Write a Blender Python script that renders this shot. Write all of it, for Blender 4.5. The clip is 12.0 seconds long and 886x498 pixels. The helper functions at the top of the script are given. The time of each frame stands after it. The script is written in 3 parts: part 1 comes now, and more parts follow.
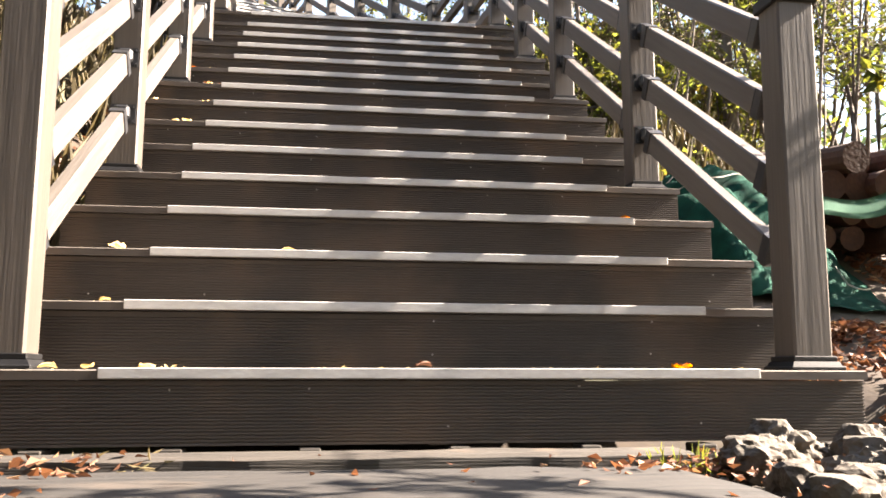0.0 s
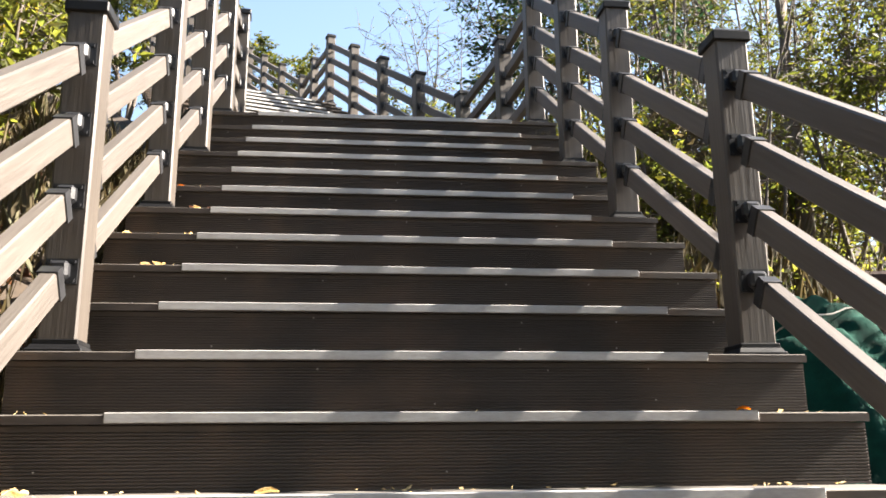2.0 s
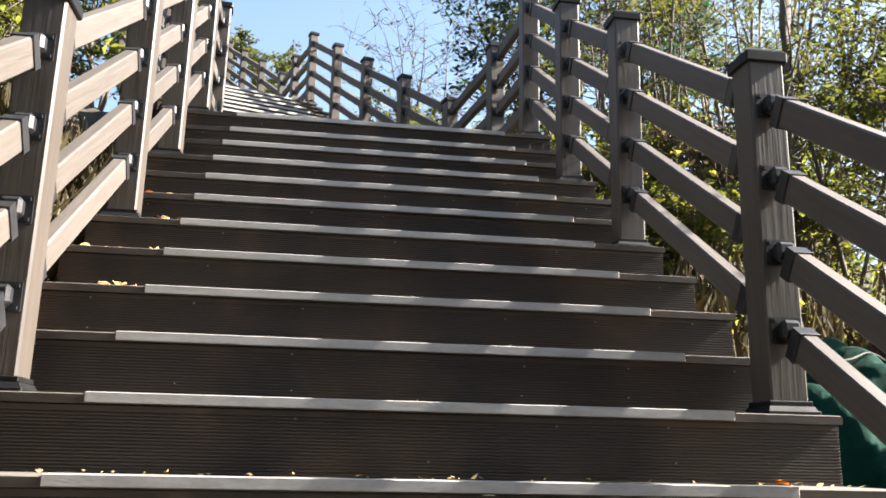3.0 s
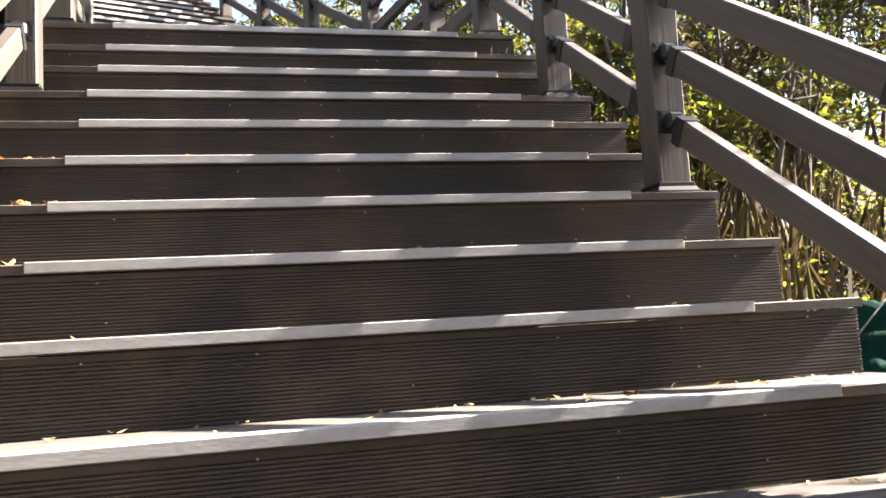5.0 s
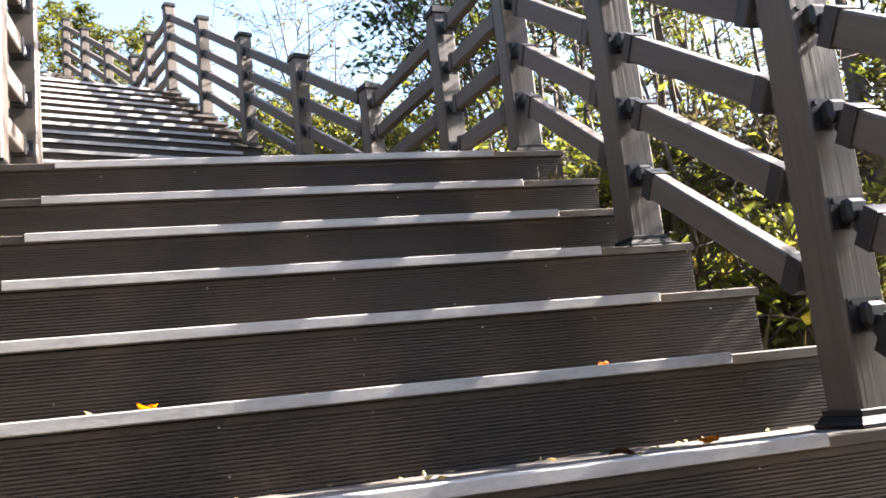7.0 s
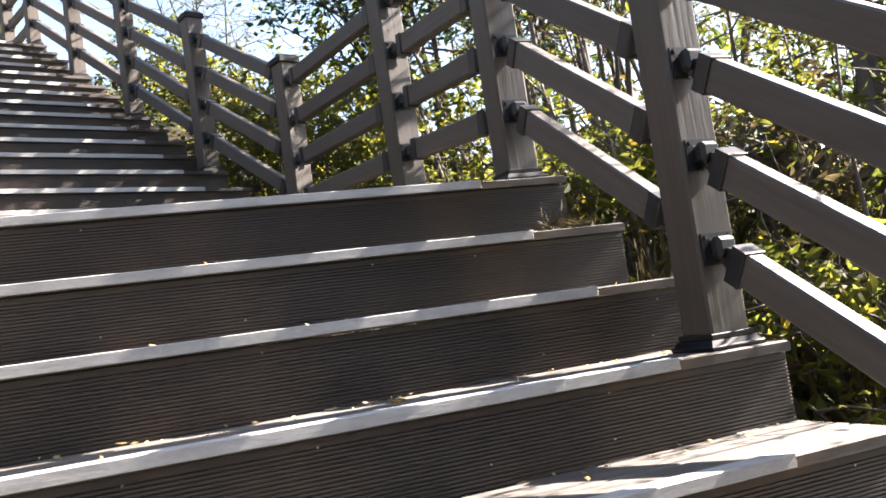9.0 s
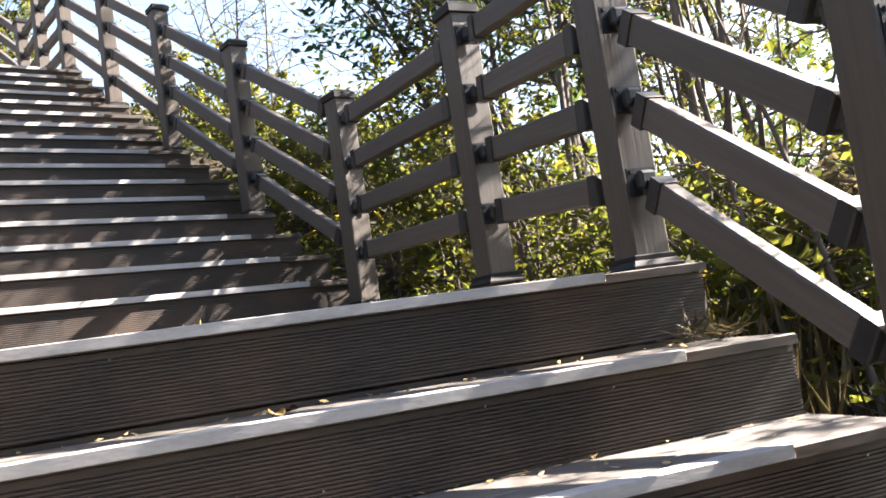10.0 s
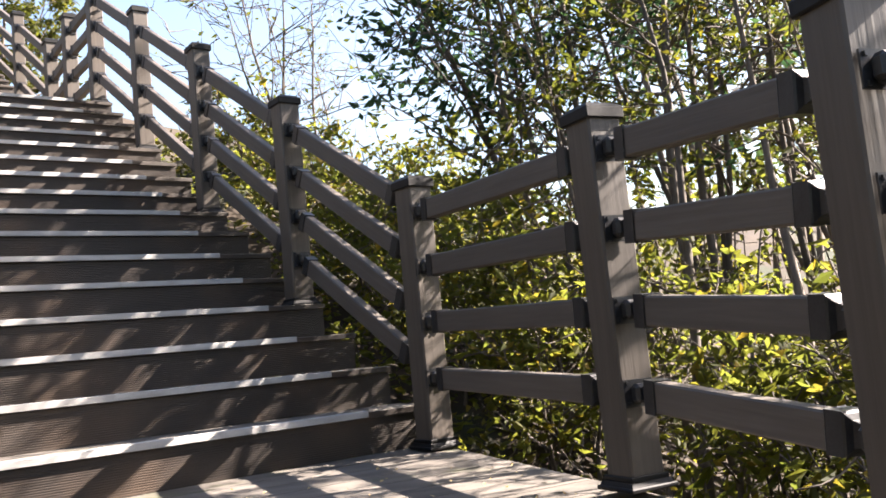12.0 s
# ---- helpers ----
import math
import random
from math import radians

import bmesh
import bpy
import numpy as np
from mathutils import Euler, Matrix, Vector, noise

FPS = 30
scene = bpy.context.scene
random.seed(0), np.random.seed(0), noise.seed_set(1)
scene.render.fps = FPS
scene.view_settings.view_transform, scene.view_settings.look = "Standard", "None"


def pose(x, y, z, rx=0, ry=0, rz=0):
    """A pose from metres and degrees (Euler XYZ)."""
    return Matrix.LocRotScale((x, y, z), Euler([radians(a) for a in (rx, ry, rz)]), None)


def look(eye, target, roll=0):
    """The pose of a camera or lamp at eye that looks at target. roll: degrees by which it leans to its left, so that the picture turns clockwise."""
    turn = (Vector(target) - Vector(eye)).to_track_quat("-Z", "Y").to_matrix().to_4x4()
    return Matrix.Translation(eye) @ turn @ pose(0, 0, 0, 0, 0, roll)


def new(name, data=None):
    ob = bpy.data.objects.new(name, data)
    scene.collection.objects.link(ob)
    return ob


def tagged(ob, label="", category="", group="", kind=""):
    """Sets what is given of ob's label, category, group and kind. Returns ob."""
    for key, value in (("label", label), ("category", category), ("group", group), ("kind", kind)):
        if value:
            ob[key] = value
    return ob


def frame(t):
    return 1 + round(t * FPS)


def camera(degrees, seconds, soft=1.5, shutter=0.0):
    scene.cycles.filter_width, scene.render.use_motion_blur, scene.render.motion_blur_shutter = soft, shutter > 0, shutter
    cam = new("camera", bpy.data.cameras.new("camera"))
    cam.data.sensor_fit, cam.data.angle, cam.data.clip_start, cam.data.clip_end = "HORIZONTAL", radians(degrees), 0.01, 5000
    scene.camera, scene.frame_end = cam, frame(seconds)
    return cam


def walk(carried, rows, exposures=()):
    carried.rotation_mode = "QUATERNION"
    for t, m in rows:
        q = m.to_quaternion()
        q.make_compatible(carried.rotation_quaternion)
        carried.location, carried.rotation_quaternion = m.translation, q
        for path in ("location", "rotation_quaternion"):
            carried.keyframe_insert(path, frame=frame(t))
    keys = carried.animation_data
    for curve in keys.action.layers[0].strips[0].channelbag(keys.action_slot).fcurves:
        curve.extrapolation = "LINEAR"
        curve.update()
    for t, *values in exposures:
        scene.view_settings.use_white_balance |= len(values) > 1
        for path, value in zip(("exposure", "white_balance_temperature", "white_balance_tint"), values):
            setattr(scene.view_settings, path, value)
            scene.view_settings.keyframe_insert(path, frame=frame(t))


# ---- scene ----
cam = camera(53.3, 12.0, 1.75)
PATH = [
    (0, (-0.311, -2.117, 0.158), (-0.027, -0.158, 0.45), 0.0),
    (0.5, (-0.264, -1.909, 0.25), (0.012, 0.046, 0.569), -1.2),
    (1, (-0.216, -1.702, 0.349), (0.048, 0.257, 0.653), -1.0),
    (1.5, (-0.169, -1.518, 0.5), (0.103, 0.44, 0.805), -1.0),
    (2, (-0.245, -1.333, 0.616), (-0.025, 0.601, 1.075), -0.5),
    (2.5, (-0.27, -1.211, 0.686), (-0.018, 0.718, 1.15), 0.7),
    (4.5, (-0.378, -0.37, 1.099), (0.05, 1.549, 1.466), -1.9),
    (5, (-0.399, -0.124, 1.217), (0.105, 1.8, 1.424), -3.6),
    (5.5, (-0.367, 0.119, 1.35), (0.168, 2.037, 1.539), -3.6),
    (6, (-0.373, 0.344, 1.525), (0.097, 2.275, 1.744), -6.5),
    (6.5, (-0.382, 0.522, 1.619), (0.17, 2.424, 1.897), -7.1),
    (7, (-0.341, 0.748, 1.749), (0.195, 2.642, 2.101), -6.1),
    (9, (-0.354, 1.514, 2.304), (0.413, 3.354, 2.473), -8.2),
    (9.5, (-0.311, 1.779, 2.458), (0.364, 3.649, 2.681), -6.9),
    (10, (-0.304, 2.035, 2.63), (0.392, 3.9, 2.82), -8.3),
    (10.5, (-0.281, 2.242, 2.756), (0.499, 4.074, 2.949), -5.9),
    (11, (-0.276, 2.453, 2.891), (0.473, 4.298, 3.076), -5.9),
    (11.5, (-0.292, 2.595, 3.036), (0.481, 4.436, 3.151), -7.2),
    (12, (-0.247, 2.801, 3.191), (0.4, 4.681, 3.41), -5.5),
]
walk(cam, [(t, look(eye, target, roll)) for t, eye, target, roll in PATH],
     [(0, 3.68, 7600, 17), (1.5, 3.6, 7400, 17), (2.0, 3.05, 7000, 12), (2.5, 2.87, 6800, 11), (4.5, 3.17, 7000, 16), (5.0, 3.4, 7200, 17), (5.5, 3.64, 7200, 17), (7.0, 3.52, 6800, 17), (9.0, 3.36, 6900, 16), (10.5, 3.42, 7000, 17), (12.0, 3.15, 7150, 18)])

# ---- light ----
SUN_ELEV, SUN_AZ = 35.0, -1.6          # azimuth from +x towards +y, degrees
world = bpy.data.worlds.new("sky_world")
scene.world = world
world.use_nodes = True
wn = world.node_tree.nodes
sky = wn.new("ShaderNodeTexSky")
sky.sky_type = "NISHITA"
sky.sun_disc = False
sky.sun_elevation = radians(SUN_ELEV)
sky.sun_rotation = radians(90 - SUN_AZ)
sky.air_density, sky.dust_density, sky.ozone_density = 1.2, 1.6, 2.2
wn["Background"].inputs["Strength"].default_value = 0.05
world.node_tree.links.new(sky.outputs[0], wn["Background"].inputs[0])
sun_data = bpy.data.lights.new("sun", "SUN")
sun_data.energy, sun_data.angle, sun_data.color = 5.0, radians(0.5), (1.0, 0.965, 0.91)
sun = new("sun", sun_data)
toward = Vector((math.cos(radians(SUN_AZ)) * math.cos(radians(SUN_ELEV)), math.sin(radians(SUN_AZ)) * math.cos(radians(SUN_ELEV)), math.sin(radians(SUN_ELEV))))
sun.matrix_world = Matrix.Translation((30, 0, 30)) @ toward.to_track_quat("Z", "Y").to_matrix().to_4x4()


# ---- materials ----
def material(name, dark, light, scale=(6, 6, 6), rough=(0.6, 0.85), fine=60.0, bump=0.15, metal=0.0, island=0.0, spec=0.4, stain=None, stain_scale=2.0, stain_at=0.55, through_light=0.0):
    """Two scales of noise in the colour, noise in the roughness, a bump; island: how much each object differs."""
    m = bpy.data.materials.new(name)
    m.use_nodes = True
    nt = m.node_tree
    n, ln = nt.nodes, nt.links.new
    bs = n["Principled BSDF"]
    tc = n.new("ShaderNodeTexCoord")
    mp = n.new("ShaderNodeMapping")
    mp.inputs["Scale"].default_value = scale
    ln(tc.outputs["Object"], mp.inputs[0])
    info = n.new("ShaderNodeObjectInfo")
    off = n.new("ShaderNodeVectorMath")
    off.operation = "MULTIPLY_ADD"
    off.inputs[1].default_value = (37, 37, 37)
    cmb = n.new("ShaderNodeCombineXYZ")
    ln(info.outputs["Random"], cmb.inputs[0])
    ln(info.outputs["Random"], cmb.inputs[1])
    ln(cmb.outputs[0], off.inputs[0])
    ln(mp.outputs[0], off.inputs[2])
    a = n.new("ShaderNodeTexNoise")
    a.inputs["Scale"].default_value = 1.0
    a.inputs["Detail"].default_value = 6
    b = n.new("ShaderNodeTexNoise")
    b.inputs["Scale"].default_value = fine / 10
    b.inputs["Detail"].default_value = 4
    ln(off.outputs[0], a.inputs["Vector"])
    ln(off.outputs[0], b.inputs["Vector"])
    add = n.new("ShaderNodeMath")
    add.operation = "MULTIPLY_ADD"
    add.inputs[1].default_value = 0.6
    half = n.new("ShaderNodeMath")
    half.operation = "MULTIPLY"
    half.inputs[1].default_value = 0.4
    ln(b.outputs[0], half.inputs[0])
    ln(a.outputs[0], add.inputs[0])
    ln(half.outputs[0], add.inputs[2])
    ramp = n.new("ShaderNodeValToRGB")
    ramp.color_ramp.elements[0].position, ramp.color_ramp.elements[1].position = 0.33, 0.67
    ramp.color_ramp.elements[0].color, ramp.color_ramp.elements[1].color = (*dark, 1), (*light, 1)
    ln(add.outputs[0], ramp.inputs[0])
    colour = ramp.outputs[0]
    if stain:
        c = n.new("ShaderNodeTexNoise")
        c.inputs["Scale"].default_value = stain_scale
        c.inputs["Detail"].default_value = 7
        ln(tc.outputs["Object"], c.inputs["Vector"])
        r2 = n.new("ShaderNodeValToRGB")
        r2.color_ramp.elements[0].position, r2.color_ramp.elements[1].position = stain_at, stain_at + 0.14
        ln(c.outputs[0], r2.inputs[0])
        mx = n.new("ShaderNodeMixRGB")
        mx.inputs[2].default_value = (*stain, 1)
        ln(r2.outputs[0], mx.inputs[0])
        ln(colour, mx.inputs[1])
        colour = mx.outputs[0]
    if island:
        hsv = n.new("ShaderNodeHueSaturation")
        mr = n.new("ShaderNodeMapRange")
        mr.inputs["To Min"].default_value, mr.inputs["To Max"].default_value = 1 - island, 1 + island
        ln(info.outputs["Random"], mr.inputs[0])
        ln(mr.outputs[0], hsv.inputs["Value"])
        ln(colour, hsv.inputs["Color"])
        colour = hsv.outputs[0]
    ln(colour, bs.inputs["Base Color"])
    mr2 = n.new("ShaderNodeMapRange")
    mr2.inputs["To Min"].default_value, mr2.inputs["To Max"].default_value = rough
    ln(b.outputs[0], mr2.inputs[0])
    ln(mr2.outputs[0], bs.inputs["Roughness"])
    bs.inputs["Metallic"].default_value = metal
    bs.inputs["Specular IOR Level"].default_value = spec
    if bump:
        bp = n.new("ShaderNodeBump")
        bp.inputs["Strength"].default_value = bump
        bp.inputs["Distance"].default_value = 0.01
        ln(add.outputs[0], bp.inputs["Height"])
        ln(bp.outputs[0], bs.inputs["Normal"])
    return m


def leaf_material(name, dark, light, warm, glow=0.5):
    """Leaves: each one its own green, thin enough to let light through."""
    m = bpy.data.materials.new(name)
    m.use_nodes = True
    nt = m.node_tree
    n, ln = nt.nodes, nt.links.new
    bs = n["Principled BSDF"]
    geo = n.new("ShaderNodeNewGeometry")
    ramp = n.new("ShaderNodeValToRGB")
    e = ramp.color_ramp.elements
    e[0].position, e[0].color = 0.0, (*dark, 1)
    e[1].position, e[1].color = 0.86, (*light, 1)
    w = ramp.color_ramp.elements.new(1.0)
    w.color = (*warm, 1)
    ln(geo.outputs["Random Per Island"], ramp.inputs[0])
    ln(ramp.outputs[0], bs.inputs["Base Color"])
    bs.inputs["Roughness"].default_value = 0.6
    bs.inputs["Specular IOR Level"].default_value = 0.2
    tr = n.new("ShaderNodeBsdfTranslucent")
    br = n.new("ShaderNodeHueSaturation")
    br.inputs["Value"].default_value = 2.0
    br.inputs["Saturation"].default_value = 1.15
    ln(ramp.outputs[0], br.inputs["Color"])
    ln(br.outputs[0], tr.inputs[0])
    mix = n.new("ShaderNodeMixShader")
    mix.inputs[0].default_value = glow
    ln(bs.outputs[0], mix.inputs[1])
    ln(tr.outputs[0], mix.inputs[2])
    ln(mix.outputs[0], n["Material Output"].inputs[0])
    return m


# same composite as the treads; the risers' shade is put into this darker colour
M_RISER = material("riser_composite_shaded", (0.027, 0.0205, 0.0165), (0.053, 0.041, 0.033), (1.2, 8, 8), (0.5, 0.75), 90, 0.12, island=0.12, stain=(0.078, 0.052, 0.036), stain_scale=2.2, stain_at=0.52)
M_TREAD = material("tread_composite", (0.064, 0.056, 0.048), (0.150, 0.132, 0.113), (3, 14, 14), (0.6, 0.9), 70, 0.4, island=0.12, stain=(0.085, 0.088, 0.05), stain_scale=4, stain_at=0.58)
M_STRIP = material("nosing_strip_paint", (0.29, 0.280, 0.265), (0.42, 0.405, 0.385), (10, 40, 40), (0.45, 0.7), 60, 0.1, island=0.06, stain=(0.30, 0.29, 0.27), stain_scale=7, stain_at=0.62)
M_POST = material("post_composite", (0.053, 0.043, 0.035), (0.080, 0.066, 0.054), (60, 60, 2.0), (0.36, 0.6), 25, 0.14, island=0.10, stain=(0.112, 0.096, 0.081), stain_scale=3, stain_at=0.62)
M_RAIL = material("rail_composite", (0.062, 0.051, 0.043), (0.092, 0.078, 0.067), (60, 3, 60), (0.45, 0.7), 25, 0.2, island=0.10, stain=(0.15, 0.13, 0.112), stain_scale=3, stain_at=0.62)
M_METAL = material("bracket_metal", (0.010, 0.010, 0.011), (0.024, 0.024, 0.026), (20, 20, 20), (0.3, 0.5), 80, 0.06, metal=0.0, spec=0.4)
M_CAP = material("cap_metal", (0.004, 0.004, 0.0045), (0.010, 0.0095, 0.0095), (20, 20, 20), (0.4, 0.6), 80, 0.06, spec=0.22)
M_SCREW = material("screw_steel", (0.3, 0.28, 0.26), (0.45, 0.43, 0.4), (50, 50, 50), (0.3, 0.4), 80, 0.0, metal=0.8)
M_SOIL = material("soil", (0.018, 0.0115, 0.007), (0.046, 0.031, 0.019), (3, 3, 3), (0.85, 1.0), 90, 0.8, stain=(0.022, 0.028, 0.012), stain_scale=0.9, stain_at=0.5)
M_STONE = material("pale_stone", (0.030, 0.023, 0.016), (0.100, 0.084, 0.065), (9, 9, 9), (0.8, 0.95), 90, 1.0, island=0.15, stain=(0.040, 0.028, 0.018), stain_scale=7, stain_at=0.50)
# plank and sill: weathered grey, darkened further to carry the shade at the stair foot
M_TIMBER = material("weathered_timber", (0.005, 0.0045, 0.004), (0.024, 0.0205, 0.0175), (1.6, 34, 34), (0.8, 0.95), 40, 1.0, stain=(0.045, 0.035, 0.027), stain_scale=5, stain_at=0.58)
M_SILL = material("sill_timber", (0.014, 0.0115, 0.009), (0.042, 0.035, 0.028), (2, 50, 50), (0.8, 0.95), 40, 0.8, stain=(0.07, 0.05, 0.035), stain_scale=6, stain_at=0.58)
M_NET = material("green_net", (0.002, 0.034, 0.023), (0.006, 0.085, 0.058), (14, 14, 14), (0.75, 0.95), 200, 0.4, spec=0.15, stain=(0.002, 0.028, 0.019), stain_scale=6)
M_BAND = material("pale_green_band", (0.05, 0.16, 0.10), (0.10, 0.24, 0.16), (14, 14, 14), (0.6, 0.85), 200, 0.3, spec=0.2)
M_BARK = material("bark", (0.045, 0.035, 0.027), (0.13, 0.105, 0.085), (14, 14, 3), (0.8, 0.95), 60, 0.8, island=0.2)
M_LOG = material("cut_log", (0.03, 0.013, 0.008), (0.085, 0.038, 0.021), (8, 8, 8), (0.8, 0.95), 60, 0.7, island=0.2)
M_LEAF_DARK = leaf_material("leaf_evergreen", (0.0114, 0.0247, 0.0133), (0.0285, 0.0532, 0.0228), (0.0475, 0.0665, 0.0228), 0.4)
M_LEAF_LIGHT = leaf_material("leaf_light", (0.0324, 0.0389, 0.0108), (0.0619, 0.0662, 0.0166), (0.108, 0.0878, 0.0202), 0.55)
M_LEAF_SHRUB = leaf_material("leaf_shrub", (0.054, 0.064, 0.018), (0.100, 0.102, 0.026), (0.165, 0.125, 0.034), 0.66)
M_DRY = leaf_material("dry_leaf", (0.080, 0.036, 0.022), (0.190, 0.090, 0.052), (0.25, 0.16, 0.09), 0.15)
M_STRAW = leaf_material("dry_grass", (0.0525, 0.0413, 0.0225), (0.1275, 0.1013, 0.0562), (0.06, 0.0638, 0.0225), 0.3)
M_FAR = leaf_material("far_wood", (0.0225, 0.0375, 0.015), (0.0525, 0.0713, 0.0225), (0.09, 0.0825, 0.0225), 0.4)


# ---- mesh helpers ----
def mesh_of(bm, name, mat, smooth=False):
    me = bpy.data.meshes.new(name)
    bm.to_mesh(me)
    bm.free()
    me.materials.append(mat)
    if smooth:
        for p in me.polygons:
            p.use_smooth = True
    return me


def part(name, bm, mat, parent, label="", smooth=False):
    """A bmesh (or a ready mesh) as one object under a thing or a part."""
    me = bm if isinstance(bm, bpy.types.Mesh) else mesh_of(bm, name, mat, smooth)
    ob = new(name, me)
    ob.parent = parent
    if label:
        tagged(ob, label)
    return ob


def thing(name, label, category, at=(0, 0, 0), turn=0.0, group="", kind=""):
    ob = new(name)
    ob.matrix_world = pose(*at, 0, 0, turn)
    return tagged(ob, label, category, group, kind)


def box(bm, x0, x1, y0, y1, z0, z1, m=None, bevel=0.0):
    r = bmesh.ops.create_cube(bm, size=1.0)["verts"]
    mm = Matrix.Translation(((x0 + x1) / 2, (y0 + y1) / 2, (z0 + z1) / 2)) @ Matrix.Diagonal((x1 - x0, y1 - y0, z1 - z0, 1))
    bmesh.ops.transform(bm, matrix=(m @ mm) if m else mm, verts=r)
    if bevel:
        es = list({e for v in r for e in v.link_edges})
        bmesh.ops.bevel(bm, geom=es, offset=bevel, segments=1, affect="EDGES", profile=0.5)
    return bm


def boxed(*a, bevel=0.0):
    return box(bmesh.new(), *a, bevel=bevel)


def extrude_profile(profile, x0, x1):
    """A closed outline in (y, z), drawn out along x."""
    bm = bmesh.new()
    a = [bm.verts.new((x0, y, z)) for y, z in profile]
    b = [bm.verts.new((x1, y, z)) for y, z in profile]
    n = len(profile)
    for i in range(n):
        j = (i + 1) % n
        bm.faces.new((a[i], a[j], b[j], b[i]))
    bm.faces.new(list(reversed(a)))
    bm.faces.new(b)
    bmesh.ops.recalc_face_normals(bm, faces=bm.faces)
    return bm


def ribbed_face(z0, z1, pitch=0.0080, depth=0.0042):
    """Outline of a riser board whose face (towards -y) has shallow grooves."""
    pts = [(0.018, z0), (0.0, z0)]
    z = z0 + 0.006
    while z + pitch < z1 - 0.004:
        pts += [(0.0, z), (depth, z + 0.001), (depth, z + pitch * 0.36), (0.0, z + pitch * 0.36 + 0.001)]
        z += pitch
    pts += [(0.0, z1), (0.018, z1)]
    return pts


# ---- stairs ----
LEFT, RIGHT, STRIP = -1.14, 1.10, 0.80


def flight(label, at, turn, steps, run, rise, first_low=0.02, depth=0.0042, top_lift=0.0):
    """A flight whose first nosing is at `at` on its middle line; local y runs up it."""
    st = thing("stair_flight", label, "stairs", at, turn)
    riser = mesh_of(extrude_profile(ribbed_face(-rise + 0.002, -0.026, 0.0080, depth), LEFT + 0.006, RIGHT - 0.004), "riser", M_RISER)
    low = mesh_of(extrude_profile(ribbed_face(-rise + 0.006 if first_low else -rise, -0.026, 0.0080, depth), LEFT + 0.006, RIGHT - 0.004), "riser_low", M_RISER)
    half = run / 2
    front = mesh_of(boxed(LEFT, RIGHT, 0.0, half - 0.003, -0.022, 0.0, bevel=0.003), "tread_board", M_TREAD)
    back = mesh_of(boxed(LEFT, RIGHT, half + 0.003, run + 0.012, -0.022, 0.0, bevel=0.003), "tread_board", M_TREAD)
    # front edge of the tread, in the riser colour that has its shade painted in
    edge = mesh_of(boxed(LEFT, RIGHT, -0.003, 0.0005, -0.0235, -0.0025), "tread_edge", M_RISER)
    strip = mesh_of(boxed(-STRIP, STRIP, -0.0075, 0.040, -0.0205, 0.004, bevel=0.0015), "nosing_strip", M_STRIP)
    screw = mesh_of(bmesh.new(), "screw", M_SCREW)
    sb = bmesh.new()
    bmesh.ops.create_cone(sb, cap_ends=True, segments=8, radius1=0.0027, radius2=0.0022, depth=0.003, matrix=pose(0, -0.0012, 0, 90))
    sb.to_mesh(screw)
    sb.free()
    for i in range(steps):
        y, z = i * run, i * rise + (top_lift if i == steps - 1 else 0.0)
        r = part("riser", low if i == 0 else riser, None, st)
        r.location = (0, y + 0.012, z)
        for b in (front, back) if i < steps - 1 else (front,):
            t = part("tread_board", b, None, st)
            t.location = (0, y, z)
        e = part("tread_edge", edge, None, st)
        e.location = (0, y, z)
        s = part("nosing_strip", strip, None, st, "pale grey non-slip nosing strip")
        s.location = (random.uniform(-0.006, 0.006), y, z)
        if first_low:
            for k in range(7):
                for zz in (-0.045, -0.135):
                    if random.random() < 0.4:
                        o = part("screw", screw, None, r)
                        o.location = (-0.96 + k * 0.32 + random.uniform(-0.02, 0.02), 0, zz + random.uniform(-0.006, 0.006) + 0.0)
    if top_lift:
        # a thin packing board under the last riser, with a dark joint above it
        b = part("packing_board", boxed(LEFT + 0.012, RIGHT - 0.012, 0.016, 0.034, -rise - top_lift, -rise - top_lift + 0.012), M_RISER, st)
        b.location = (0, (steps - 1) * run, (steps - 1) * rise + top_lift)
        b = part("backing_board", boxed(LEFT + 0.012, RIGHT - 0.012, 0.040, 0.055, -rise - top_lift, -0.03), M_RISER, st)
        b.location = (0, (steps - 1) * run, (steps - 1) * rise + top_lift)
    # stringers under the treads
    for x in (-0.98, 0.0, 0.98):
        L, H = (steps - 1) * run, (steps - 1) * rise
        vs = [(0.04, -rise + 0.0), (0.04, -rise - 0.012 + 0.04 * rise / run), (L + 0.04, H - rise - 0.012), (L + 0.04, H - rise - 0.20), (0.36, -rise)]
        part("stringer", extrude_profile(vs, x - 0.03, x + 0.03), M_RISER, st)
    return st


RUN1, RISE1 = 0.28, 0.18
RUN2, RISE2, TURN2 = 0.2755, 0.1632, 17.4
TOP_LIFT = 0.018       # the last riser is a little higher than the rest
TOP1 = 15 * RISE1 + TOP_LIFT
TOP1_FAR = 2.804       # the landing climbs a little towards the next flight
C2 = Vector((-0.213, 5.972, TOP1_FAR))
U2, V2 = Vector((-math.sin(radians(TURN2)), math.cos(radians(TURN2)), 0)), Vector((math.cos(radians(TURN2)), math.sin(radians(TURN2)), 0))
TOP2 = TOP1_FAR + 16 * RISE2
RISE3 = 0.154
TURN3 = 18.5
U3, V3 = Vector((-math.sin(radians(TURN3)), math.cos(radians(TURN3)), 0)), Vector((math.cos(radians(TURN3)), math.sin(radians(TURN3)), 0))
C3 = C2 + U2 * (15 * RUN2) + Vector((-0.50, 1.61, 0))
C3.z = TOP2

